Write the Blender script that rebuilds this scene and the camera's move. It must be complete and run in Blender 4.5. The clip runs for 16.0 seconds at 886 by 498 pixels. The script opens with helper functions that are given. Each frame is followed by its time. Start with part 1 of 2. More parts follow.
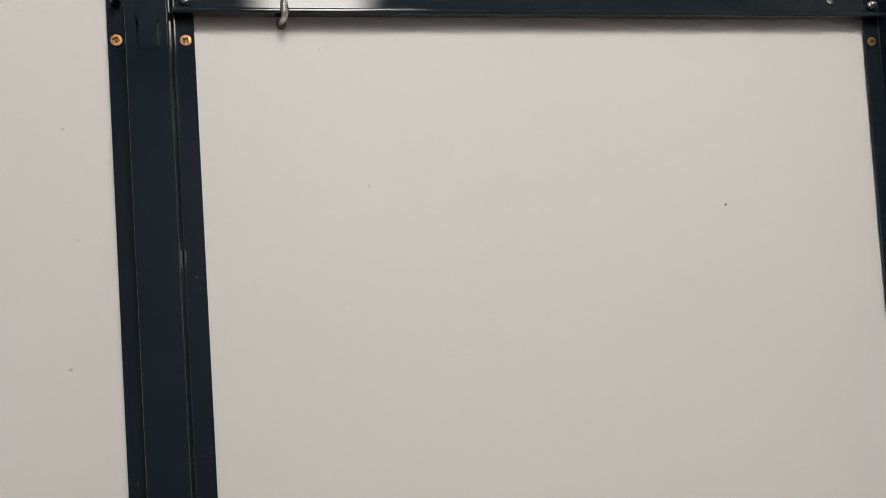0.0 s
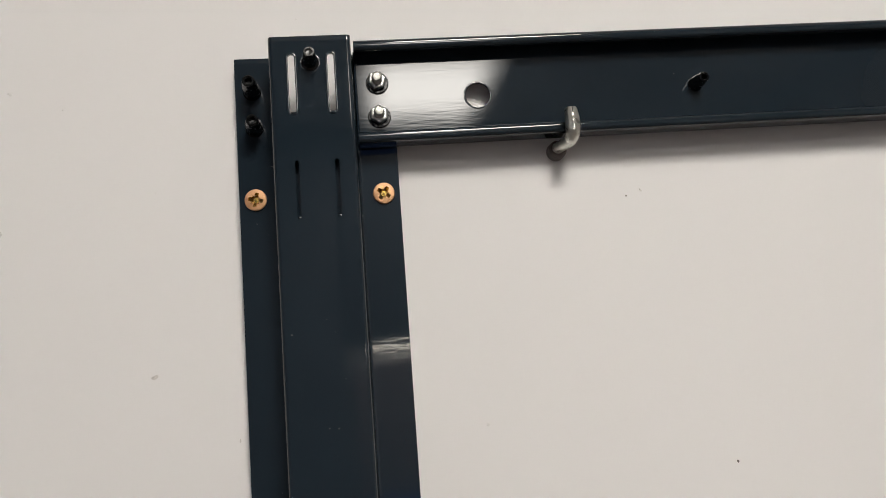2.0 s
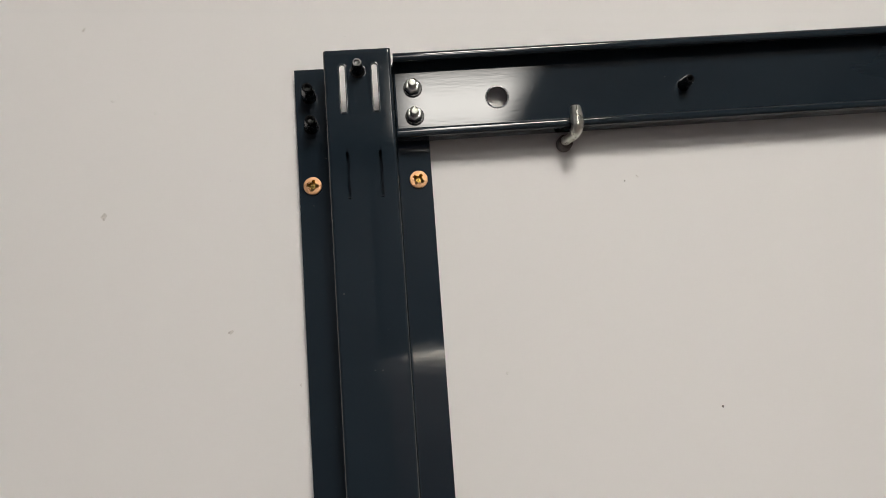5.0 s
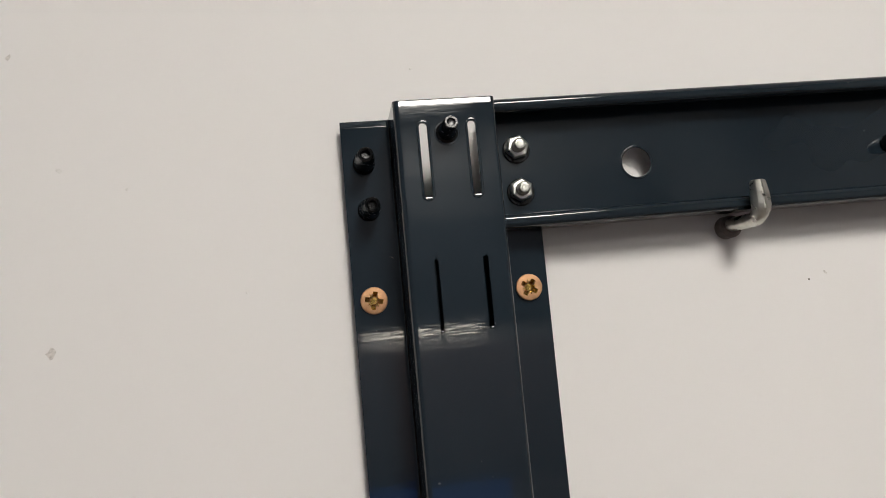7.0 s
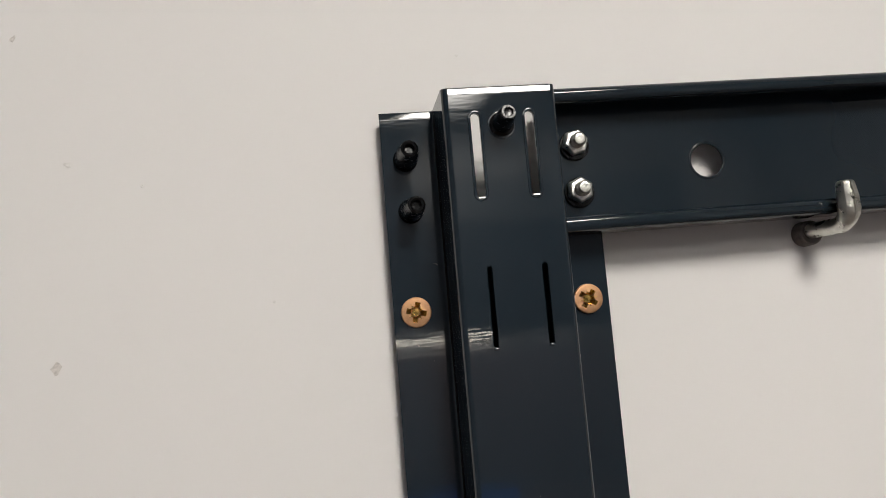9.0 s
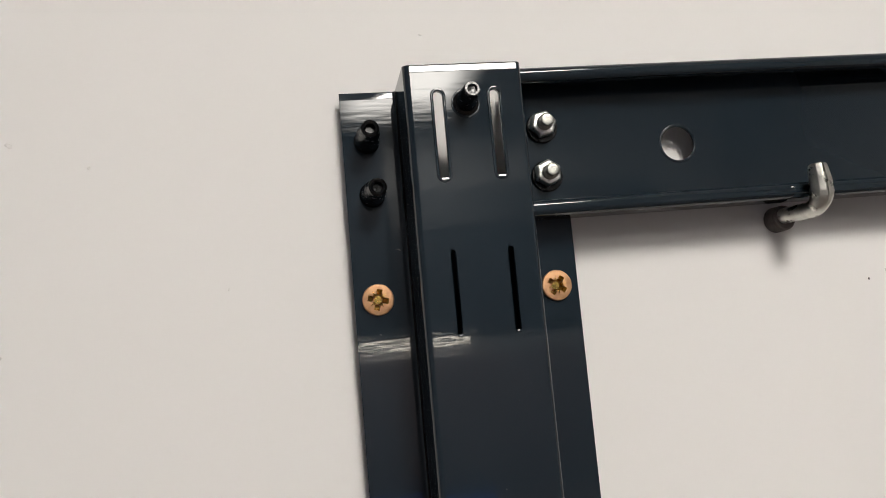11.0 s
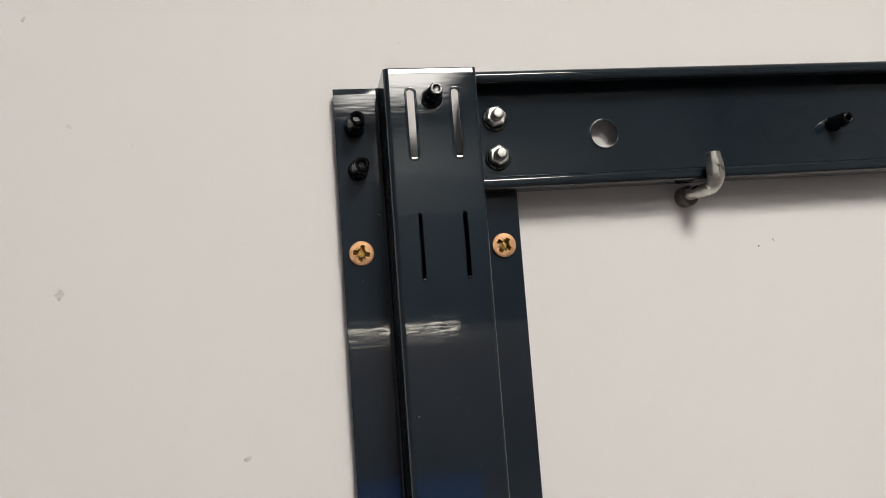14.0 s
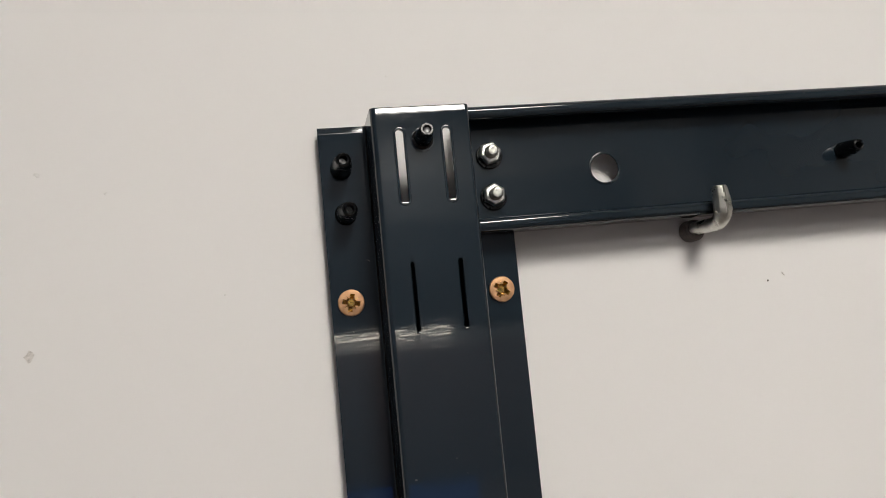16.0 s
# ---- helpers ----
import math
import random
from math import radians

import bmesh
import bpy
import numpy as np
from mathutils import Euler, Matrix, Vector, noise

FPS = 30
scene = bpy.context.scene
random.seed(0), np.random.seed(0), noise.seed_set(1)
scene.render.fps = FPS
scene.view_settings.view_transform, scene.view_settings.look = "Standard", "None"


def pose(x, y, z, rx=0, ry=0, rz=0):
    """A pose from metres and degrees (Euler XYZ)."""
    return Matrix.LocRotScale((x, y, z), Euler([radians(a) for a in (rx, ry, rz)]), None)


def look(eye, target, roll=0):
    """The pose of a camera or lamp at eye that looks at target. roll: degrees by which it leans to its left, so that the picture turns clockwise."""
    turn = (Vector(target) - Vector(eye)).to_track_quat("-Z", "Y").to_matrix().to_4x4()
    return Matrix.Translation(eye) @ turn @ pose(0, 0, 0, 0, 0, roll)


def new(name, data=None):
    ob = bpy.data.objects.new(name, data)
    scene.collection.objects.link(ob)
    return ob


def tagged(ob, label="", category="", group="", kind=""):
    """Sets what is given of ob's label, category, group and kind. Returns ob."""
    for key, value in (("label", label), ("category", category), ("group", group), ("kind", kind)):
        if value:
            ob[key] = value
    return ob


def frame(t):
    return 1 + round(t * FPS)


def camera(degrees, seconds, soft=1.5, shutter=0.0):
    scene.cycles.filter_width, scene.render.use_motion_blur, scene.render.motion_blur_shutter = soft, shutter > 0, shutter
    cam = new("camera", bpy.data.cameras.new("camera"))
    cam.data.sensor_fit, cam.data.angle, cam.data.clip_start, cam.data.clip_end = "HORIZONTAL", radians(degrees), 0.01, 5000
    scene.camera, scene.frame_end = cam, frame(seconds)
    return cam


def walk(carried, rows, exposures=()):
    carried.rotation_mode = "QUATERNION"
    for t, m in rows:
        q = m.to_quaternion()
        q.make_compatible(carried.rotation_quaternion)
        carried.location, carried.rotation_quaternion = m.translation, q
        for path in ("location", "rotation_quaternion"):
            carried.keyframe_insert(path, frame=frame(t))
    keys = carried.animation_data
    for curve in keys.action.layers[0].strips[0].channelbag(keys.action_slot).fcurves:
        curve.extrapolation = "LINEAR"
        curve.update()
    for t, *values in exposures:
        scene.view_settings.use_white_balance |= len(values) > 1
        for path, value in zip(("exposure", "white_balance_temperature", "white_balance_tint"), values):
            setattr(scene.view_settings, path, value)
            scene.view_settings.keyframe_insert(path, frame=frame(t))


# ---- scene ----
cam = camera(60.1, 16.0, soft=0.9)

PATH = [
    (0, (0.096, -0.669, 1.386), (0.511, 1.286, 1.463), -3.6),
    (0.2, (0.089, -0.644, 1.393), (0.467, 1.318, 1.487), -3.6),
    (0.5, (0.062, -0.574, 1.414), (0.42, 1.387, 1.572), -3.9),
    (0.8, (0.036, -0.499, 1.433), (0.375, 1.461, 1.639), -3.8),
    (1, (0.028, -0.433, 1.463), (0.343, 1.531, 1.676), -3.7),
    (1.2, (0.028, -0.386, 1.487), (0.305, 1.58, 1.722), -3.7),
    (1.5, (0.023, -0.35, 1.513), (0.265, 1.62, 1.759), -4.0),
    (2, (0.019, -0.331, 1.531), (0.214, 1.643, 1.788), -4.3),
    (2.5, (0.021, -0.34, 1.533), (0.171, 1.636, 1.807), -4.3),
    (3, (0.021, -0.339, 1.524), (0.151, 1.637, 1.81), -4.2),
    (3.2, (0.019, -0.338, 1.526), (0.147, 1.636, 1.82), -4.1),
    (5.3, (0.014, -0.412, 1.493), (0.124, 1.562, 1.796), -4.3),
    (5.5, (0.008, -0.426, 1.486), (0.158, 1.548, 1.774), -4.5),
    (6, (0.002, -0.436, 1.479), (0.262, 1.532, 1.724), -5.5),
    (6.3, (-0.012, -0.388, 1.505), (0.268, 1.581, 1.716), -5.8),
    (6.5, (-0.029, -0.341, 1.531), (0.27, 1.626, 1.731), -5.9),
    (6.7, (-0.035, -0.309, 1.561), (0.243, 1.663, 1.753), -5.5),
    (7, (-0.037, -0.268, 1.59), (0.223, 1.705, 1.783), -5.3),
    (7.5, (-0.039, -0.242, 1.612), (0.201, 1.734, 1.808), -4.6),
    (8, (-0.047, -0.24, 1.61), (0.168, 1.736, 1.836), -4.0),
    (8.5, (-0.051, -0.239, 1.604), (0.173, 1.737, 1.815), -3.8),
    (9, (-0.047, -0.239, 1.594), (0.198, 1.735, 1.803), -4.8),
    (9.2, (-0.042, -0.226, 1.601), (0.228, 1.744, 1.815), -5.4),
    (11.3, (-0.042, -0.232, 1.587), (0.274, 1.73, 1.806), -5.0),
    (11.5, (-0.039, -0.234, 1.586), (0.284, 1.729, 1.794), -4.9),
    (12, (-0.043, -0.239, 1.578), (0.269, 1.726, 1.781), -4.9),
    (12.5, (-0.045, -0.247, 1.579), (0.262, 1.721, 1.769), -4.8),
    (13, (-0.038, -0.26, 1.578), (0.275, 1.707, 1.759), -4.7),
    (13.5, (-0.038, -0.277, 1.574), (0.28, 1.691, 1.741), -4.4),
    (14, (-0.044, -0.289, 1.572), (0.281, 1.675, 1.763), -4.3),
    (14.5, (-0.039, -0.303, 1.571), (0.298, 1.659, 1.764), -4.4),
    (15, (-0.035, -0.294, 1.57), (0.302, 1.669, 1.751), -5.0),
    (15.5, (-0.033, -0.287, 1.586), (0.29, 1.679, 1.76), -5.7),
    (16, (-0.041, -0.275, 1.59), (0.305, 1.686, 1.78), -5.6),
]
walk(cam, [(t, look(eye, target, roll)) for t, eye, target, roll in PATH],
     exposures=[(0, 0.0), (0.5, 0.04), (1.0, 0.05), (2.0, 0.09), (3.2, 0.07), (5.5, -0.04), (6.3, 0.04), (7.0, 0.10), (9.2, 0.11), (11.5, 0.21), (13.0, 0.20), (14.5, 0.10), (16.0, 0.10)])


# ---- light ----
world = bpy.data.worlds.new("world")
world.use_nodes = True
scene.world = world
world.node_tree.nodes["Background"].inputs[0].default_value = (0.35, 0.5, 0.8, 1)
world.node_tree.nodes["Background"].inputs[1].default_value = 0.15
scene.view_settings.exposure = 0.0

LAMP = 16.5          # ceiling light deeper in the room
NEAR = 38.8          # ceiling light in front of the wall
STRIP = 23.0          # strip light on the far wall
PANEL = 0.50         # added glowing surface for the blue reflection low on the post
CEIL = 2.5
FAR = -3.0
BACK = 0.0045        # the wall stands this far behind the flanges


# ---- materials ----
def material(name, colour, rough=0.5, metal=0.0, spec=0.5, coat=0.0):
    mat = bpy.data.materials.new(name)
    mat.use_nodes = True
    b = mat.node_tree.nodes["Principled BSDF"]
    b.inputs["Base Color"].default_value = (*colour, 1)
    b.inputs["Roughness"].default_value = rough
    b.inputs["Metallic"].default_value = metal
    b.inputs["Specular IOR Level"].default_value = spec
    b.inputs["Coat Weight"].default_value = coat
    return mat, mat.node_tree.nodes, mat.node_tree.links, b


def noise_tex(nodes, links, scale, detail=4.0, rough=0.55, stretch=(1, 1, 1)):
    co = nodes.new("ShaderNodeTexCoord")
    mp = nodes.new("ShaderNodeMapping")
    mp.inputs["Scale"].default_value = stretch
    tx = nodes.new("ShaderNodeTexNoise")
    tx.inputs["Scale"].default_value = scale
    tx.inputs["Detail"].default_value = detail
    tx.inputs["Roughness"].default_value = rough
    links.new(co.outputs["Object"], mp.inputs["Vector"])
    links.new(mp.outputs["Vector"], tx.inputs["Vector"])
    return tx.outputs["Fac"]


def ramp(nodes, links, fac, lo, hi, a=0.3, b=0.7):
    r = nodes.new("ShaderNodeValToRGB")
    r.color_ramp.elements[0].position, r.color_ramp.elements[0].color = a, (*lo, 1)
    r.color_ramp.elements[1].position, r.color_ramp.elements[1].color = b, (*hi, 1)
    links.new(fac, r.inputs["Fac"])
    return r.outputs["Color"]


def value(nodes, links, fac, lo, hi, a=0.3, b=0.7):
    m = nodes.new("ShaderNodeMapRange")
    m.inputs["From Min"].default_value, m.inputs["From Max"].default_value = a, b
    m.inputs["To Min"].default_value, m.inputs["To Max"].default_value = lo, hi
    links.new(fac, m.inputs["Value"])
    return m.outputs["Result"]


def bump(nodes, links, fac, strength, distance, under=None):
    n = nodes.new("ShaderNodeBump")
    n.inputs["Strength"].default_value = strength
    n.inputs["Distance"].default_value = distance
    links.new(fac, n.inputs["Height"])
    if under is not None:
        links.new(under, n.inputs["Normal"])
    return n.outputs["Normal"]


def powder_coat():
    """Glossy anthracite paint on sheet steel: slow waves in the sheet, fine orange peel, a little dust."""
    mat, n, l, b = material("anthracite_paint", (0.014, 0.024, 0.032), 0.1, spec=0.58)
    big = noise_tex(n, l, 18.0, 2.0)
    dust = noise_tex(n, l, 900.0, 2.0)
    grit = noise_tex(n, l, 430.0, 0.0)
    mix = n.new("ShaderNodeMix")
    mix.data_type = "RGBA"
    l.new(value(n, l, grit, 0.0, 0.3, 0.885, 0.91), mix.inputs["Factor"])
    l.new(ramp(n, l, big, (0.0104, 0.0170, 0.0240), (0.0128, 0.0205, 0.0284)), mix.inputs["A"])
    mix.inputs["B"].default_value = (0.20, 0.20, 0.19, 1)
    l.new(mix.outputs["Result"], b.inputs["Base Color"])
    l.new(value(n, l, dust, 0.03, 0.07, 0.35, 0.8), b.inputs["Roughness"])
    waves = noise_tex(n, l, 42.0, 1.0, 0.4, (0.5, 1, 1.8))
    peel = noise_tex(n, l, 560.0, 1.0, 0.4, (0.22, 1, 1.5))
    first = bump(n, l, waves, 0.05, 0.0006)
    l.new(bump(n, l, peel, 0.04, 0.0002, first), b.inputs["Normal"])
    return mat


def wall_paint(name, colour, scale=1.0):
    mat, n, l, b = material(name, colour, 0.62, spec=0.3)
    soft = noise_tex(n, l, 2.2 * scale, 3.0)
    lo = tuple(c * 0.965 for c in colour)
    l.new(ramp(n, l, soft, lo, colour), b.inputs["Base Color"])
    grain = noise_tex(n, l, 380.0 * scale, 3.0)
    roll = noise_tex(n, l, 30.0 * scale, 2.0)
    first = bump(n, l, roll, 0.06, 0.002)
    l.new(bump(n, l, grain, 0.07, 0.0003, first), b.inputs["Normal"])
    return mat


def metal(name, lo, hi, rough, scale=500.0, strength=0.25):
    mat, n, l, b = material(name, hi, rough, 1.0)
    f = noise_tex(n, l, scale, 3.0)
    l.new(ramp(n, l, f, lo, hi), b.inputs["Base Color"])
    l.new(value(n, l, f, rough * 0.7, rough * 1.5), b.inputs["Roughness"])
    l.new(bump(n, l, f, strength, 0.0002), b.inputs["Normal"])
    return mat


def rubber():
    mat, n, l, b = material("black_rubber", (0.0030, 0.0032, 0.0038), 0.25, spec=0.38)
    f = noise_tex(n, l, 700.0, 3.0)
    l.new(value(n, l, f, 0.14, 0.30), b.inputs["Roughness"])
    l.new(bump(n, l, f, 0.2, 0.0002), b.inputs["Normal"])
    return mat


def glow(name, colour, strength, soft=None):
    mat = bpy.data.materials.new(name)
    mat.use_nodes = True
    n, l = mat.node_tree.nodes, mat.node_tree.links
    e = n.new("ShaderNodeEmission")
    e.inputs["Color"].default_value = (*colour, 1)
    e.inputs["Strength"].default_value = strength
    if soft:
        # emission fades towards the rim, to soften the edge of the lamp's reflection
        co = n.new("ShaderNodeTexCoord")
        sep = n.new("ShaderNodeSeparateXYZ")
        l.new(co.outputs["Generated"], sep.inputs[0])
        total = None
        for axis, edge in zip(("X", "Y"), soft):
            off = n.new("ShaderNodeMath")
            off.operation = "SUBTRACT"
            off.inputs[1].default_value = 0.5
            l.new(sep.outputs[axis], off.inputs[0])
            far = n.new("ShaderNodeMath")
            far.operation = "ABSOLUTE"
            l.new(off.outputs[0], far.inputs[0])
            dim = n.new("ShaderNodeMapRange")
            dim.interpolation_type = "SMOOTHSTEP"
            dim.inputs["From Min"].default_value, dim.inputs["From Max"].default_value = 0.5 - edge, 0.5
            dim.inputs["To Min"].default_value, dim.inputs["To Max"].default_value = 1.0, 0.06
            l.new(far.outputs[0], dim.inputs["Value"])
            if total is None:
                total = dim.outputs["Result"]
            else:
                mul = n.new("ShaderNodeMath")
                mul.operation = "MULTIPLY"
                l.new(total, mul.inputs[0])
                l.new(dim.outputs["Result"], mul.inputs[1])
                total = mul.outputs[0]
        power = n.new("ShaderNodeMath")
        power.operation = "MULTIPLY"
        power.inputs[1].default_value = strength
        l.new(total, power.inputs[0])
        l.new(power.outputs[0], e.inputs["Strength"])
    l.new(e.outputs[0], n["Material Output"].inputs["Surface"])
    return mat


PAINT = powder_coat()
WALL = wall_paint("white_wall_paint", (0.785, 0.765, 0.755))
ROOM = wall_paint("room_wall_paint", (0.80, 0.82, 0.84))
CEILING = wall_paint("ceiling_paint", (0.80, 0.80, 0.79))
DARK = wall_paint("cabinet_grey", (0.30, 0.255, 0.27))
SLATE = wall_paint("slate_wall_paint", (0.29, 0.31, 0.35))
CUPBOARD = wall_paint("cupboard_slate", (0.13, 0.14, 0.165))
MIDTONE = wall_paint("midtone_grey", (0.33, 0.345, 0.37))
FLOOR = wall_paint("floor_brown", (0.13, 0.10, 0.085), 0.6)
SIDE = wall_paint("side_wall_paint", (0.42, 0.41, 0.40))
THREAD = metal("dull_zinc_thread", (0.26, 0.26, 0.24), (0.58, 0.58, 0.54), 0.42, 700.0, 0.6)
ZINC = metal("bright_zinc", (0.80, 0.80, 0.78), (0.93, 0.93, 0.91), 0.36)
HOOKZINC = metal("galvanised_wire", (0.50, 0.49, 0.45), (0.72, 0.71, 0.66), 0.30, 300.0, 0.4)
COPPER = metal("yellow_passivated_rim", (0.46, 0.255, 0.14), (0.66, 0.40, 0.22), 0.46)
GOLD = metal("yellow_passivated_recess", (0.42, 0.27, 0.07), (0.66, 0.45, 0.13), 0.25)
RUBBER = rubber()
COLLAR, _n, _l, _b = material("brown_plastic", (0.10, 0.08, 0.07), 0.5)
_l.new(ramp(_n, _l, noise_tex(_n, _l, 600.0, 3.0), (0.07, 0.055, 0.05), (0.13, 0.105, 0.095)), _b.inputs["Base Color"])
SMUDGE, _n, _l, _b = material("grey_smudge", (0.5, 0.48, 0.45), 0.7)
_l.new(ramp(_n, _l, noise_tex(_n, _l, 900.0, 3.0), (0.44, 0.415, 0.395), (0.76, 0.72, 0.69)), _b.inputs["Base Color"])
FAINT, _n, _l, _b = material("faint_smudge", (0.66, 0.635, 0.61), 0.7)
_l.new(ramp(_n, _l, noise_tex(_n, _l, 900.0, 3.0), (0.66, 0.64, 0.62), (0.775, 0.755, 0.74)), _b.inputs["Base Color"])
SPECK, _n, _l, _b = material("dark_speck", (0.14, 0.125, 0.115), 0.7)
WHITE, _n, _l, _b = material("white_enamel", (0.78, 0.77, 0.74), 0.35)
LAMPGLOW = glow("lamp_diffuser", (1.0, 0.955, 0.885), LAMP, (0.27, 0.42))
NEARGLOW = glow("near_lamp_diffuser", (1.0, 0.955, 0.885), NEAR)
STRIPGLOW = glow("strip_diffuser", (1.0, 0.93, 0.80), STRIP)
BLUEGLOW = glow("added_blue_emitter", (0.17, 0.34, 1.0), PANEL)


# ---- mesh helpers ----
def finish(ob, mat, angle=32):
    me = ob.data
    me.materials.clear()
    me.materials.append(mat)
    me.shade_smooth()
    me.set_sharp_from_angle(angle=radians(angle))
    if mat is PAINT and not ob.modifiers:
        ob.modifiers.new("even_shading", "WEIGHTED_NORMAL").keep_sharp = True
    return ob


def thing(name, bm, mat, label, category, group="", kind="", at=None):
    me = bpy.data.meshes.new(name)
    bm.to_mesh(me)
    bm.free()
    ob = finish(new(name, me), mat)
    if at is not None:
        ob.matrix_basis = at
    return tagged(ob, label, category, group, kind)


def part(name, bm, mat, parent, label="", at=None):
    me = bpy.data.meshes.new(name)
    bm.to_mesh(me)
    bm.free()
    ob = finish(new(name, me), mat)
    ob.parent = parent
    if at is not None:
        ob.matrix_basis = at
    return tagged(ob, label)


def box(x0, x1, y0, y1, z0, z1, bevel=0.0, segments=2):
    bm = bmesh.new()
    bmesh.ops.create_cube(bm, size=1.0)
    bmesh.ops.scale(bm, vec=(x1 - x0, y1 - y0, z1 - z0), verts=bm.verts)
    bmesh.ops.translate(bm, vec=((x0 + x1) / 2, (y0 + y1) / 2, (z0 + z1) / 2), verts=bm.verts)
    if bevel:
        bmesh.ops.bevel(bm, geom=bm.edges[:], offset=bevel, segments=segments, affect="EDGES", profile=0.5)
    return bm


def lathe(profile, sides=32, turn=0.0):
    """Turned round the y axis: rows of (radius, y); the front is towards -y."""
    bm = bmesh.new()
    rings = []
    for r, y in profile:
        if r < 1e-6:
            rings.append([bm.verts.new((0, y, 0))])
        else:
            rings.append([bm.verts.new((r * math.cos(turn + 2 * math.pi * i / sides), y,
                                        r * math.sin(turn + 2 * math.pi * i / sides))) for i in range(sides)])
    for a, b in zip(rings, rings[1:]):
        for i in range(sides):
            j = (i + 1) % sides
            if len(a) == 1 and len(b) == 1:
                continue
            if len(a) == 1:
                bm.faces.new((a[0], b[j], b[i]))
            elif len(b) == 1:
                bm.faces.new((a[i], a[j], b[0]))
            else:
                bm.faces.new((a[i], a[j], b[j], b[i]))
    for ring in (rings[0], rings[-1]):
        if len(ring) > 1:
            bm.faces.new(ring)
    bmesh.ops.recalc_face_normals(bm, faces=bm.faces)
    return bm


def moved(bm, x, y, z):
    bmesh.ops.translate(bm, vec=(x, y, z), verts=bm.verts)
    return bm


def rounded(points, radii, steps=5):
    """A polyline with its inner corners rounded."""
    out = [Vector(points[0])]
    if not isinstance(radii, list):
        radii = [radii] * (len(points) - 2)
    for p, q, s, radius in zip(points, points[1:], points[2:], radii):
        p, q, s = Vector(p), Vector(q), Vector(s)
        u, v = (p - q).normalized(), (s - q).normalized()
        half = math.acos(max(-1, min(1, u.dot(v)))) / 2
        d = radius / math.tan(half)
        c = q + (u + v).normalized() * (radius / math.sin(half))
        a, b = q + u * d - c, q + v * d - c
        for k in range(steps + 1):
            w = a.lerp(b, k / steps)
            out.append(c + w.normalized() * radius)
    out.append(Vector(points[-1]))
    return out


def offset(line, thick):
    """The polyline moved sideways (to the left of its way) by thick."""
    out = []
    for i, p in enumerate(line):
        d = (line[min(i + 1, len(line) - 1)] - line[max(i - 1, 0)]).normalized()
        out.append(p + Vector((-d.y, d.x)) * thick)
    return out


def sheet(points, radius, thick, steps=5):
    """A closed outline of bent sheet metal, from its outer line."""
    line = rounded(points, radius, steps)
    return line + offset(line, thick)[::-1]


def extrude(outline, a, b, place):
    """The outline swept from a to b; place(u, v, w) gives the corner."""
    bm = bmesh.new()
    ends = [[bm.verts.new(place(p.x, p.y, w)) for p in outline] for w in (a, b)]
    n = len(outline)
    for i in range(n):
        j = (i + 1) % n
        bm.faces.new((ends[0][i], ends[0][j], ends[1][j], ends[1][i]))
    bm.faces.new(ends[0])
    bm.faces.new(ends[1])
    bmesh.ops.recalc_face_normals(bm, faces=bm.faces)
    return bm


def pill(cx, cz, wide, high, y0, y1, steps=6):
    """A slot cutter with round ends."""
    r = wide / 2
    pts = [Vector((cx + r * math.cos(a), cz + high / 2 - r + r * math.sin(a))) for a in np.linspace(0, math.pi, steps + 1)]
    pts += [Vector((cx + r * math.cos(a), cz - high / 2 + r + r * math.sin(a))) for a in np.linspace(math.pi, 2 * math.pi, steps + 1)]
    return extrude(pts, y0, y1, lambda u, v, w: (u, w, v))


def rim(cx, cz, wide, high, y, radius=0.0004, steps=8):
    """A thin rolled edge round a slot or hole."""
    r = wide / 2
    pts = [(cx + r * math.cos(a), cz + high / 2 - r + r * math.sin(a)) for a in np.linspace(0, math.pi, steps + 1)]
    pts += [(cx + r * math.cos(a), cz - high / 2 + r + r * math.sin(a)) for a in np.linspace(math.pi, 2 * math.pi, steps + 1)]
    bm = bmesh.new()
    n = len(pts)
    rows = []
    for i, (x, z) in enumerate(pts):
        d = Vector((pts[(i + 1) % n][0] - pts[i - 1][0], 0, pts[(i + 1) % n][1] - pts[i - 1][1])).normalized()
        side = Vector((d.z, 0, -d.x))
        rows.append([bm.verts.new(Vector((x, y, z)) + side * radius * math.cos(b) + Vector((0, -1, 0)) * radius * 0.6 * math.sin(b)) for b in np.linspace(0, 2 * math.pi, 9)[:8]])
    for i in range(n):
        for k in range(8):
            a, b = rows[i], rows[(i + 1) % n]
            bm.faces.new((a[k], b[k], b[(k + 1) % 8], a[(k + 1) % 8]))
    bmesh.ops.remove_doubles(bm, verts=bm.verts, dist=1e-7)
    bmesh.ops.recalc_face_normals(bm, faces=bm.faces)
    return bm


def cut(ob, cutters):
    """Cuts the bmesh cutters out of the mesh object, for good."""
    mat = ob.data.materials[0]
    ob.modifiers.clear()
    for bm in cutters:
        me = bpy.data.meshes.new("cutter")
        bm.to_mesh(me)
        bm.free()
        tool = new("cutter", me)
        bpy.context.view_layer.update()
        tool.matrix_basis = ob.matrix_world.copy()
        mod = ob.modifiers.new("cut", "BOOLEAN")
        mod.operation, mod.solver, mod.object = "DIFFERENCE", "EXACT", tool
        bpy.context.view_layer.update()
        done = bpy.data.meshes.new_from_object(ob.evaluated_get(bpy.context.evaluated_depsgraph_get()))
        ob.modifiers.remove(mod)
        ob.data = done
        bpy.data.objects.remove(tool)
    finish(ob, mat)


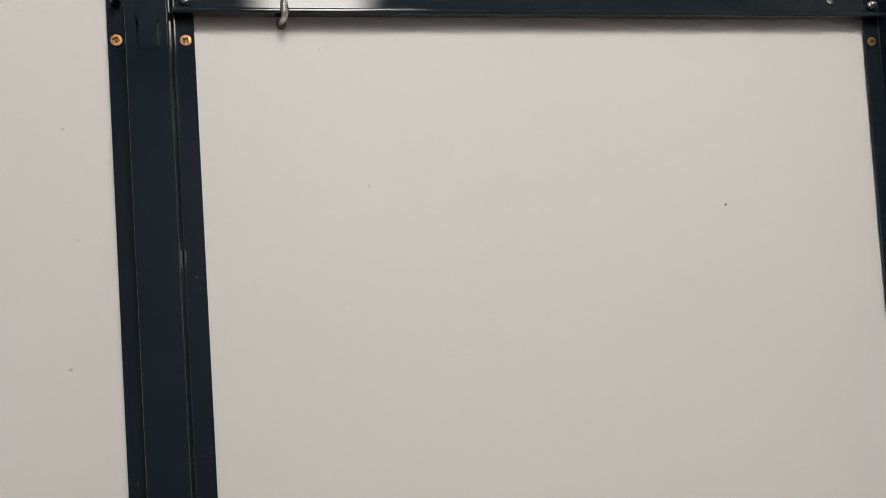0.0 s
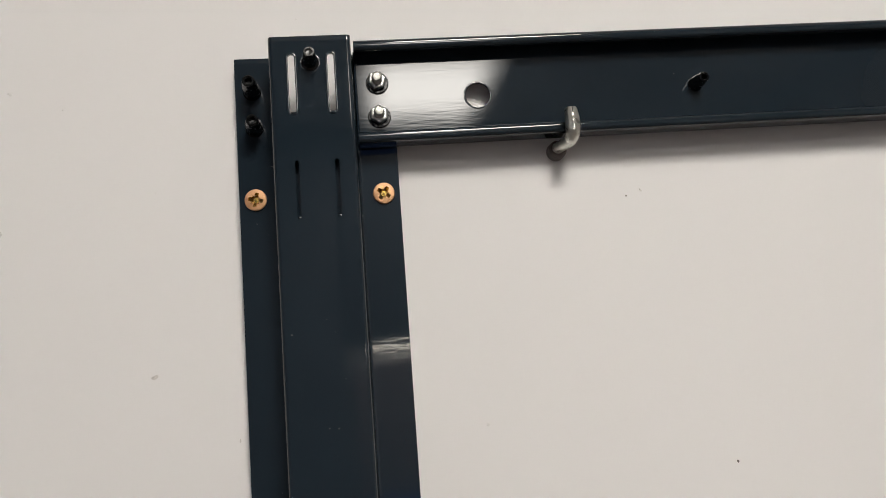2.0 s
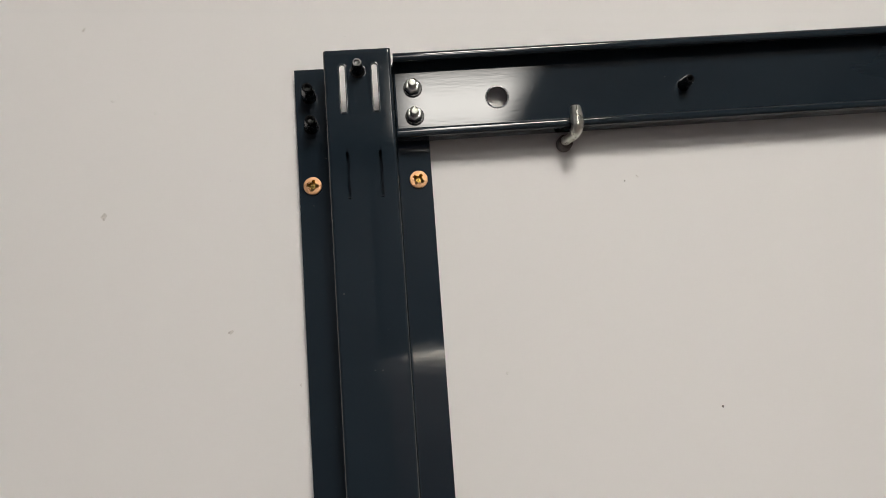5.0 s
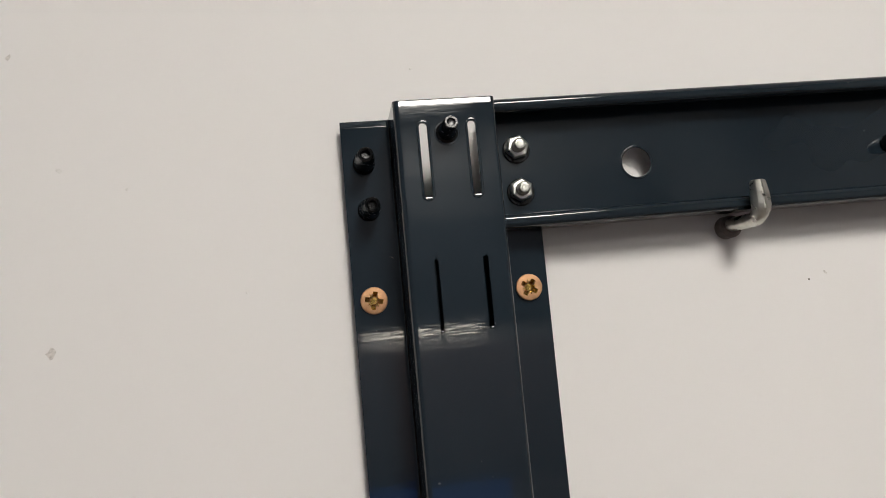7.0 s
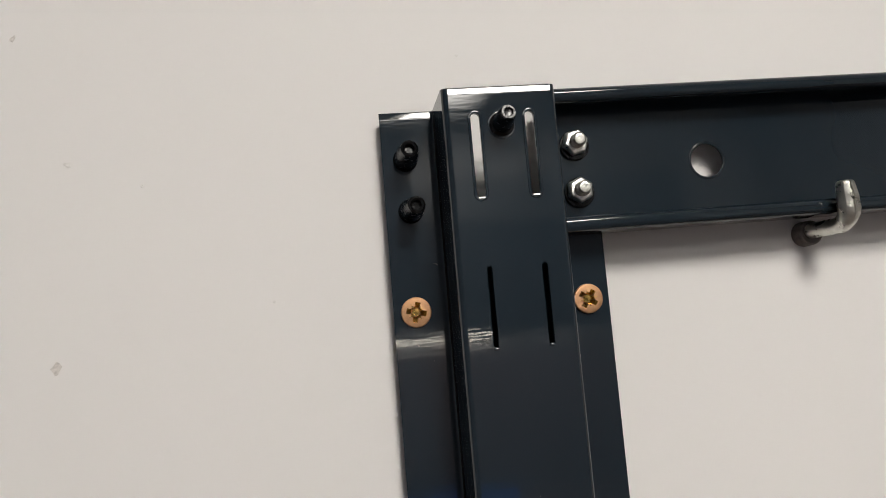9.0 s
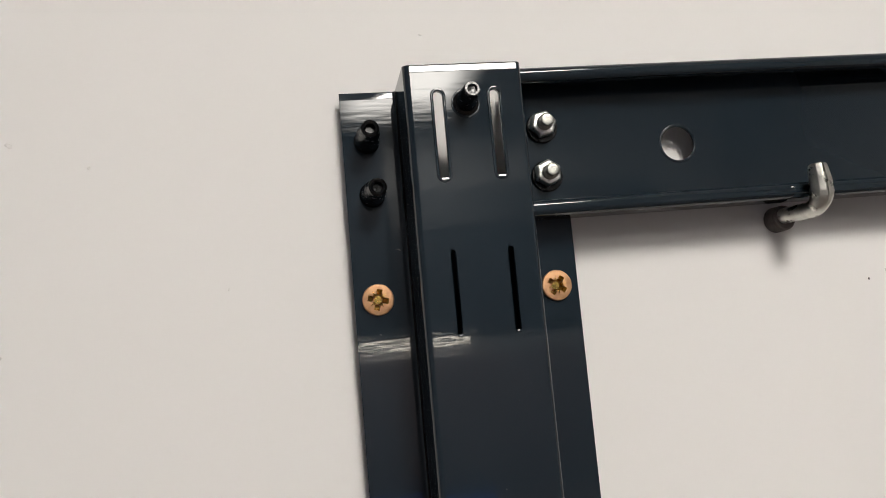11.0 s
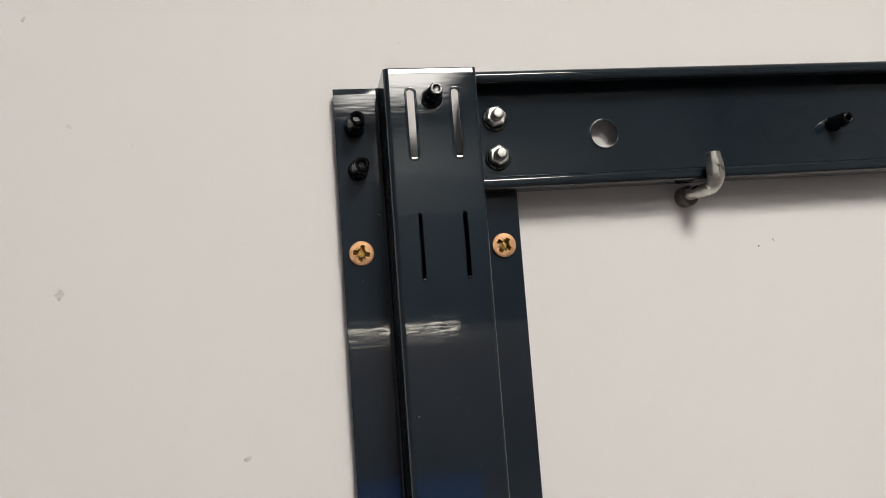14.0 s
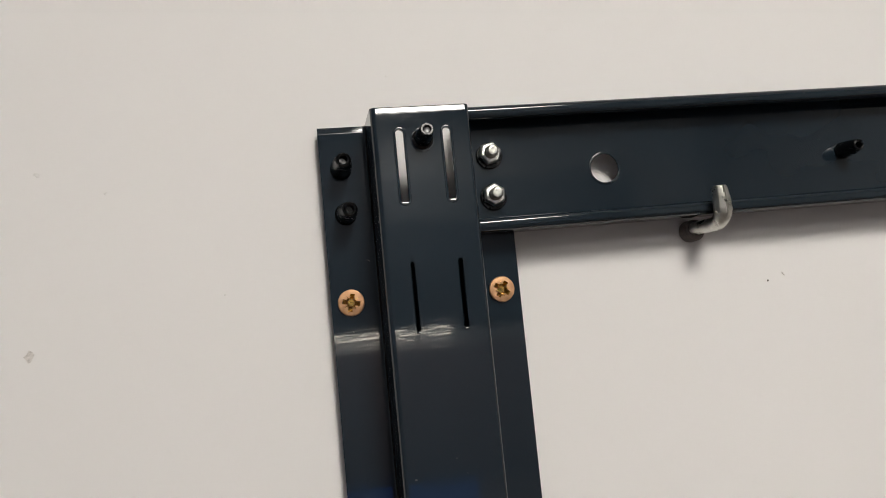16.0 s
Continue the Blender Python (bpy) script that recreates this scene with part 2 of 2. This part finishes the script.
def tube(points, radius, sides=16, ends=0.0, ref=Vector((1, 0, 0))):
    """A round rod along 3D points, its ends slightly broken."""
    bm = bmesh.new()
    pts = [Vector(p) for p in points]
    rings = []
    for i, p in enumerate(pts):
        d = (pts[min(i + 1, len(pts) - 1)] - pts[max(i - 1, 0)]).normalized()
        s = d.cross(ref).normalized()
        t = d.cross(s)
        r = (radius[i] if isinstance(radius, list) else radius) * (1 - ends if i in (0, len(pts) - 1) else 1)
        rings.append([bm.verts.new(p + (s * math.cos(a) + t * math.sin(a)) * r)
                      for a in (2 * math.pi * k / sides for k in range(sides))])
    for a, b in zip(rings, rings[1:]):
        for k in range(sides):
            j = (k + 1) % sides
            bm.faces.new((a[k], a[j], b[j], b[k]))
    bm.faces.new(rings[0])
    bm.faces.new(rings[-1])
    bmesh.ops.recalc_face_normals(bm, faces=bm.faces)
    return bm


# ---- the room ----
# Side walls and floor are unseen; their dark tones deepen shadows and reflections.
X0, X1 = -1.6, 1.8
thing("wall_north", box(X0, X1, BACK, BACK + 0.12, 0, CEIL), WALL, "smooth white painted wall with faint scuffs", "wall", kind="structure")
thing("floor", box(X0, X1, FAR - 0.15, 0.12, -0.1, 0), FLOOR, "unseen brown floor, dark to limit bounce light", "floor", kind="structure")
thing("ceiling", box(X0, X1, FAR - 0.15, 0.12, CEIL, CEIL + 0.1), CEILING, "plain white painted ceiling", "ceiling", kind="structure")
thing("wall_west", box(X0 - 0.12, X0, FAR - 0.15, 0.12, 0, CEIL), SLATE, "unseen side wall, slate grey to darken the left side of the post", "wall", kind="structure")
thing("wall_east", box(X1, X1 + 0.12, FAR - 0.15, 0.12, 0, CEIL), SIDE, "unseen side wall, mid grey to limit bounce light", "wall", kind="structure")
thing("wall_south", box(X0, X1, FAR - 0.15, FAR, 0, CEIL), ROOM, "plain off-white painted wall", "wall", kind="structure")

# Unseen cabinet, added as the dark lower half of the paint's reflections.
cabinet = tagged(new("cabinet"), "unseen dark grey cabinet with a blue glow, added to darken the low reflections", "cabinet")
cabinet.matrix_basis = pose(0.27, FAR, 0)
part("body", box(-0.34, 1.10, 0.002, 0.10, 0, 1.500, 0.004), DARK, cabinet)
for a in (-0.335, 0.003, 0.341, 0.722):
    part("door", box(a, a + (0.332 if a < 0.3 else 0.375), 0.101, 0.118, 0.05, 0.78, 0.003), DARK, cabinet)
part("door", box(-0.335, 1.095, 0.101, 0.118, 0.98, 1.495, 0.003), DARK, cabinet)
# glowing stand-in for an unknown blue source, placed for its reflection
part("added_blue_glow", box(-0.30, 0.29, 0.101, 0.112, 0.80, 0.950, 0.003), BLUEGLOW, cabinet, "unseen blue glowing surface added for the blue reflection")

# Added out of view so that the post and left flange mirror something dark.
cupboard = tagged(new("unseen_cupboard"), "unseen tall dark slate cupboard with two doors, added to darken reflections in the post", "cupboard")
cupboard.matrix_basis = pose(-0.86, FAR, 0)
part("body", box(-0.53, 0.76, 0.002, 0.09, 0, 2.485, 0.004), CUPBOARD, cupboard)
for a in (-0.525, 0.118):
    part("door", box(a, a + 0.637, 0.091, 0.108, 0.05, 2.475, 0.003), CUPBOARD, cupboard)


hanging = tagged(new("wall_cabinet"), "dark slate wall cabinet with flat doors on the far wall", "cabinet")
hanging.matrix_basis = pose(0.45, FAR, 1.585)
part("body", box(-0.225, 0.95, 0.002, 0.060, 0, 0.62, 0.004), CUPBOARD, hanging)
for a in (-0.222, 0.366):
    part("door", box(a, a + 0.582, 0.061, 0.078, 0.003, 0.428, 0.003), CUPBOARD, hanging)
    # added mid-tone band: grades the reflection from dark cabinet to pale wall
    part("midtone_panel", box(a, a + 0.582, 0.061, 0.078, 0.434, 0.617, 0.003), MIDTONE, hanging, "mid grey panel added to soften the reflected tone step")

# Added unit, out of view: keeps the bright upper wall out of the reflections.
tall = tagged(new("wall_cabinet"), "unseen tall narrow dark slate cabinet added to hide the pale wall from reflections", "cabinet")
tall.matrix_basis = pose(0.065, FAR, 1.585)
part("body", box(-0.155, 0.155, 0.002, 0.060, 0, 0.905, 0.004), CUPBOARD, tall)
part("door", box(-0.152, 0.152, 0.061, 0.078, 0.003, 0.900, 0.003), CUPBOARD, tall)


def ceiling_light(x, y, wide, half, mat):
    lamp = tagged(new("ceiling_light"), "flat white ceiling light with a glowing diffuser", "ceiling light", "lights on the ceiling")
    lamp.matrix_basis = pose(x, y, CEIL)
    part("housing", box(-wide - 0.02, wide + 0.02, -half - 0.02, half + 0.02, -0.03, 0, 0.004), WHITE, lamp)
    part("diffuser", box(-wide, wide, -half, half, -0.045, -0.031, 0.005), mat, lamp)
    return lamp


ceiling_light(0.265, -2.330, 0.265, 0.510, LAMPGLOW)
ceiling_light(0.295, -1.22, 0.195, 0.29, NEARGLOW)

strip = tagged(new("strip_light"), "slim white strip light on the far wall", "strip light")
strip.matrix_basis = pose(0.27, FAR, 1.556)
part("housing", box(-0.27, 0.27, 0, 0.035, -0.009, 0.009, 0.003), WHITE, strip)
part("diffuser", box(-0.25, 0.25, 0.036, 0.05, -0.0036, 0.0036, 0.002), STRIPGLOW, strip)


# ---- wall scuffs ----
def scuff(x, z, size, mat, seed, stretch=1.0, tilt=0.0):
    rng = random.Random(seed)
    bm = bmesh.new()
    n = 9
    pts = [(size * rng.uniform(0.5, 1.0) * math.cos(2 * math.pi * i / n) * stretch,
            size * rng.uniform(0.5, 1.0) * math.sin(2 * math.pi * i / n)) for i in range(n)]
    ring = [bm.verts.new((u, 0.0, v)) for u, v in pts]
    mid = [bm.verts.new((u * 0.6, -0.00018, v * 0.6)) for u, v in pts]
    for i in range(n):
        j = (i + 1) % n
        bm.faces.new((ring[i], ring[j], mid[j], mid[i]))
    bm.faces.new(mid)
    bm.faces.new(ring[::-1])
    bmesh.ops.recalc_face_normals(bm, faces=bm.faces)
    name, label = ("speck", "tiny dark speck on the white wall") if mat is SPECK else ("scuff_mark", "small grey scuff on the white wall")
    return thing(name, bm, mat, label, "mark", "marks on the wall", at=pose(x, BACK, z, 0, tilt, 0))


# ---- steel posts ----
TOP = 1.664
HALF, FACE, DEEP, SHEET = 0.0345, 0.0172, 0.0240, 0.0012
SCREW_Z = 1.600


def screw(parent, x, z, y, tilt):
    """A countersunk screw head with a star-shaped cross recess, its shank hidden in the wall."""
    head = part("screw", lathe([(0, 0.0055), (0.0020, 0.0050), (0.0024, 0.0030), (0.0046, 0.0004), (0.00475, -0.0001), (0.00468, -0.0005), (0.0045, -0.00068), (0.0042, -0.00074), (0.0, -0.00078)], 48),
                COPPER, parent, "yellow-passivated cross-head screw", pose(x, y, z, 0, tilt, 0))
    arms = []
    for turn in (0, 90):
        bm = bmesh.new()
        quad = lambda w, h, yy: [bm.verts.new(Matrix.Rotation(radians(turn), 3, "Y") @ Vector((a * w, yy, b * h))) for a, b in ((-1, -1), (1, -1), (1, 1), (-1, 1))]
        q0, q1 = quad(0.0043, 0.00105, -0.0030), quad(0.0015, 0.0006, 0.0024)
        for i in range(4):
            bm.faces.new((q0[i], q0[(i + 1) % 4], q1[(i + 1) % 4], q1[i]))
        bm.faces.new(q0)
        bm.faces.new(q1)
        bmesh.ops.recalc_face_normals(bm, faces=bm.faces)
        arms.append(bm)
    arms.append(lathe([(0.0025, -0.0030), (0.0011, 0.0026)], 16))
    cut(head, arms)
    head.data.materials.append(GOLD)
    for face in head.data.polygons:
        c = face.center
        if math.hypot(c.x, c.z) < 0.0036 and face.normal.y > -0.9 and c.y > -0.00075 and c.y < 0.0046:
            face.material_index = 1
    star = bmesh.new()
    for k in range(4):
        a = radians(45 + 90 * k)
        u, v = Vector((math.cos(a), 0, math.sin(a))), Vector((-math.sin(a), 0, math.cos(a)))
        p = [star.verts.new(q) for q in (u * 0.0017 + v * 0.00018 + Vector((0, -0.00115, 0)), u * 0.0031 + Vector((0, -0.00103, 0)),
                                         u * 0.0017 - v * 0.00018 + Vector((0, -0.00115, 0)), u * 0.0020 + Vector((0, -0.0006, 0)))]
        for f in ((0, 1, 2), (0, 3, 1), (1, 3, 2), (2, 3, 0)):
            star.faces.new([p[i] for i in f])
    bmesh.ops.recalc_face_normals(star, faces=star.faces)
    part("recess_rib", star, GOLD, head)
    part("recess_floor", lathe([(0.0012, 0.0012), (0.0008, 0.0016), (0.0, 0.0020)], 16), GOLD, head, "golden cross recess")
    return head


def plug(parent, x, z, y, length=0.0095, lean=(0, 0), fat=1.0, bored=True):
    """A tapered rubber buffer with a bored or a closed tip."""
    L = length
    if not bored:
        return part("rubber_buffer", lathe([(0, 0.0006), (0.0036, 0.0005), (0.0037, -0.0004), (0.0030, -0.0010), (0.0027, -L * 0.45), (0.0026, -L * 0.66), (0.0024, -L * 0.75),
                                            (0.0023, -L + 0.0006), (0.0020, -L), (0.0014, -L), (0.0011, -L + 0.0007), (0, -L + 0.0009)], 28), RUBBER, parent, "black rubber buffer plug with a dimpled shiny tip", pose(x, y, z, lean[0], 0, lean[1]))
    ob = part("rubber_buffer", lathe([(rad * fat, yy) for rad, yy in ([(0, 0.0006), (0.0032, 0.0005), (0.0034, -0.0006), (0.0031, -0.0012), (0.0031, -L * 0.45), (0.0029, -L * 0.62), (0.0025, -L * 0.86),
                                      (0.0023, -L), (0.0018, -L - 0.0003), (0.0013, -L), (0.0011, -L + 0.002), (0, -L + 0.002)])], 28),
              RUBBER, parent, "black rubber buffer plug", pose(x, y, z, lean[0], 0, lean[1]))
    return ob


def post_sheet(outline, low, high):
    """The folded outline from the floor up; the cut at the top is rolled slightly back and rounded."""
    bm = bmesh.new()
    n = len(outline)
    rings = []
    for drop, back, lean in ((None, 0, 0), (0.0026, 0, 0), (0.0022, 0.00004, 0), (0.0006, 0.00022, 0), (0.0002, 0.0003, 0.0001), (0.0, 0.0004, 0.0004)):
        z = low if drop is None else high - drop
        rings.append([bm.verts.new((p.x, p.y + back + (lean if i < n // 2 else -lean * 0.5), z)) for i, p in enumerate(outline)])
    for a, b in zip(rings, rings[1:]):
        for i in range(n):
            j = (i + 1) % n
            bm.faces.new((a[i], a[j], b[j], b[i]))
    bm.faces.new(rings[0])
    bm.faces.new(rings[-1])
    bmesh.ops.recalc_face_normals(bm, faces=bm.faces)
    return bm


def post(x, tilts, lift=0.0):
    ob = tagged(new("wall_post"), "upright dark anthracite painted steel post screwed to the wall", "post", "posts on the wall")
    ob.matrix_basis = pose(x, 0, lift)
    d, t = DEEP, SHEET
    outer = [(-HALF, -t), (-FACE, -t), (-FACE + 0.0002, -d), (FACE - 0.0002, -d), (FACE, -t), (HALF, -t)]
    body = part("body", post_sheet(sheet(outer, [0.0010, 0.0019, 0.0015, 0.0014], t, 7), -lift, TOP), PAINT, ob, "folded sheet steel with slots")
    slots = []
    for sx in (-0.0078, 0.0084):
        slots.append(pill(sx, 1.6432, 0.0027, 0.0254, -0.035, -0.012))
        slots.append(pill(sx + 0.0004, 1.5990, 0.0016 if sx < 0 else 0.0018, 0.0238, -0.035, -0.012))
    for sx in (-0.0275, 0.0275):
        slots.append(moved(lathe([(0.0041, -0.008), (0.0041, 0.004)], 32), sx, 0, SCREW_Z))
    cut(body, slots)
    for sx in (-0.0078, 0.0084):
        part("slot_rim", rim(sx, 1.6432, 0.0035, 0.0262, -d, 0.00042), PAINT, ob)
        for cx, cz, wide, tip in ((sx, 1.6306, 0.0021, -11), (sx + 0.0004, 1.5873, 0.0014, -16)):
            part("slot_lip", box(-wide / 2, wide / 2, -0.0006, 0.0006, -0.00036, 0.00036, 0.0001, 2), PAINT, ob, "bent lip that catches the light", pose(cx, -d + 0.0001, cz, tip))
    # added plate, no known part: it keeps the lower slots dark inside
    part("slot_backing", box(-FACE + 0.002, FACE - 0.002, -d + 0.0055, -d + 0.0067, 1.560, 1.6155, 0.0004), PAINT, ob, "plate added behind the lower slots to darken them")
    for sx, tl in zip((-0.0275, 0.0275), tilts):
        screw(ob, sx, SCREW_Z, -t - 0.0006, tl)
    return ob


left = post(0.0, (12, 35))
plug(left, -0.0272, 1.6482, -SHEET, 0.0135, (-2, 2), 1.14)
plug(left, -0.0268, 1.6317, -SHEET, 0.0135, (1, 4), 1.14)
plug(left, 0.0000, 1.6522, -DEEP + 0.0003, 0.0096, (-6, 2), 1.0, False)
part("plug_hole_rim", rim(0.0000, 1.6520, 0.0078, 0.0078, -DEEP, 0.0003, 20), PAINT, left)
SPAN = 0.7275
right = post(SPAN, (50, 5), 0.0008)


# ---- steel rail ----
RAIL_Y, RAIL_T, RAIL_B, WEB = -0.0128, 1.6662, 1.6203, -0.0030
rail = tagged(new("cross_rail"), "horizontal dark anthracite painted steel channel rail between posts", "rail")
rail.matrix_basis = Matrix.Translation((0.03, 0, 1.6424)) @ pose(0, 0, 0, 0, -0.27, 0) @ Matrix.Translation((-0.03, 0, -1.6424))
LIP, LIP_T = 0.0050, 0.0048
line = [(RAIL_Y + 0.0028, RAIL_B + LIP), (RAIL_Y, RAIL_B + LIP), (RAIL_Y, RAIL_B), (WEB + 0.0014, RAIL_B), (WEB + 0.0014, RAIL_T), (RAIL_Y, RAIL_T), (RAIL_Y, RAIL_T - LIP_T), (RAIL_Y + 0.0028, RAIL_T - LIP_T)]
RX0, RX1 = 0.0182, SPAN - 0.0182
channel = part("channel", extrude(sheet(line, [0.0021, 0.0021, 0.0014, 0.0014, 0.0021, 0.0021], 0.0012, 8), RX0, RX1, lambda u, v, w: (w, u, v)), PAINT, rail, "folded sheet steel channel with round holes")
cut(channel, [moved(lathe([(0.0058, -0.03), (0.0058, 0.02)], 48), hx, 0, 1.6420) for hx in (0.0722, SPAN - 0.0722)])
for hx in (0.0722, SPAN - 0.0722):
    part("hole_rim", rim(hx, 1.6420, 0.0118, 0.0118, WEB + 0.0001, 0.0004, 24), PAINT, rail)
for px in (0.1735, SPAN - 0.1735):
    plug(rail, px, 1.6423, WEB + 0.0002, 0.0095, (-1, 3))


for ex in (RX0, RX1):
    part("end_edge", tube([(ex, WEB + 0.0001, RAIL_B + 0.0020), (ex, WEB + 0.0001, 1.6430), (ex, WEB + 0.0001, RAIL_T - 0.0020)], 0.00055, 10), PAINT, rail, "rounded cut edge of the channel")


def bolt(parent, x, z, turn):
    """A hexagon nut on a thin black disc that imitates shade, with the threaded bolt end through it."""
    base = part("bolt", lathe([(0, 0.0)] + [(r, -0.0002 - 0.0068 * k / 26) for k, r in enumerate([0.0024, 0.0019] * 13)] + [(0.0020, -0.0074), (0.0017, -0.0078), (0.0008, -0.0080), (0, -0.0078)], 24),
                THREAD, parent, "dull threaded bolt end", pose(x, WEB, z))
    # black disc set slightly low: the dark halo of shade round the nut
    part("shade_disc", moved(lathe([(0, 0.0001), (0.0048, 0.0001), (0.0050, -0.0003), (0.0047, -0.0007), (0, -0.0008)], 40), 0.0002, 0, -0.0005), RUBBER, base, "thin black disc standing in for the shade round the nut")
    nut = lathe([(0, -0.0007), (0.0038, -0.0007), (0.0043, -0.0011), (0.0043, -0.0031), (0.0037, -0.0038), (0.0027, -0.0039), (0, -0.0038)], 6, radians(turn))
    bmesh.ops.bevel(nut, geom=nut.edges[:], offset=0.00018, segments=2, affect="EDGES", profile=0.5)
    part("nut", nut, ZINC, base, "bright hexagon nut")
    return base


for bx, mirror in ((0.0275, 0), (SPAN - 0.0275, 7)):
    bolt(rail, bx, 1.6500, 12 + mirror)
    bolt(rail, bx, 1.6345, 27 + mirror)



# ---- hook under the rail ----
hook = tagged(new("wall_hook"), "bent galvanised steel hook in the wall holding the rail", "hook")
HX, HZ = 0.1068, 1.6166
BEND = 0.0050


def hook_at(k):
    a = math.pi / 2 * k / 8
    return (HX + 0.0026 + 0.0010 * math.sin(a), -0.0105 - 0.0060 * math.sin(a), HZ + BEND * (1 - math.cos(a)))


rod = [(HX - 0.0020, BACK + 0.01, HZ), (HX, 0.0, HZ), (HX + 0.0013, -0.0055, HZ), (HX + 0.0026, -0.0105, HZ)] + [hook_at(k) for k in range(1, 8)]
part("rod", tube(rod, [0.0026] * 4 + [0.0027, 0.0028, 0.0029, 0.0030, 0.0031, 0.0032, 0.0032], 22, 0.0), HOOKZINC, hook)
TX, TY = HX + 0.0036, -0.0166
leg = tube([hook_at(5), hook_at(6), hook_at(7), (TX, TY, HZ + BEND), (TX - 0.0001, TY - 0.0001, HZ + 0.0085), (TX - 0.0003, TY, HZ + 0.0120), (TX - 0.0004, TY, HZ + 0.0131), (TX - 0.0004, TY, HZ + 0.0136)],
           [0.0029, 0.0033, 0.0035, 0.0036, 0.0034, 0.0030, 0.0028, 0.0023], 8, 0.0)
bmesh.ops.bevel(leg, geom=leg.edges[:], offset=0.00022, segments=2, affect="EDGES", profile=0.5)
upright = part("leg", leg, HOOKZINC, hook, "upright end pressed from two strands with a notch between")
cut(upright, [box(TX - 0.0006, TX - 0.0001, TY - 0.0060, TY + 0.0060, HZ + 0.0105, HZ + 0.0160), box(TX - 0.0007, TX, TY - 0.0060, TY - 0.0028, HZ + 0.0030, HZ + 0.0160)])
part("collar", moved(lathe([(0.0024, -0.0008), (0.0036, -0.0008), (0.0041, -0.0003), (0.0043, BACK + 0.0005), (0.0024, BACK + 0.0005)], 28), HX + 0.0002, 0, HZ - 0.0006), COLLAR, hook, "dark brown plastic collar round the rod")


# ---- marks on the wall ----
scuff(-0.1360, 1.5920, 0.0026, SMUDGE, 1, 0.8, 20)
scuff(-0.1460, 1.6950, 0.0018, SMUDGE, 3, 0.5, 35)
scuff(-0.1310, 1.6540, 0.0010, FAINT, 4, 1.6, 10)
scuff(-0.1090, 1.6460, 0.0008, FAINT, 5, 0.8, 0)
scuff(-0.0710, 1.6070, 0.0005, FAINT, 6, 1.0, 0)
scuff(-0.0730, 1.5280, 0.0013, SMUDGE, 8, 1.8, -20)
scuff(-0.0660, 1.4360, 0.0016, SMUDGE, 9, 1.3, 0)
scuff(0.1380, 1.5940, 0.0006, SPECK, 10)
scuff(0.1450, 1.5962, 0.0013, SMUDGE, 11, 0.4, -35)
scuff(0.1760, 1.4720, 0.0008, SPECK, 12)
scuff(0.5240, 1.4410, 0.0017, SPECK, 13)
scuff(-0.0750, 1.3310, 0.0022, SMUDGE, 14, 1.4, 0)
scuff(-0.0070, 1.6840, 0.0006, FAINT, 15)
scuff(0.0660, 1.4970, 0.0009, FAINT, 16, 1.3, 0)
scuff(-0.0390, 1.4990, 0.0011, SMUDGE, 17, 0.4, 0)
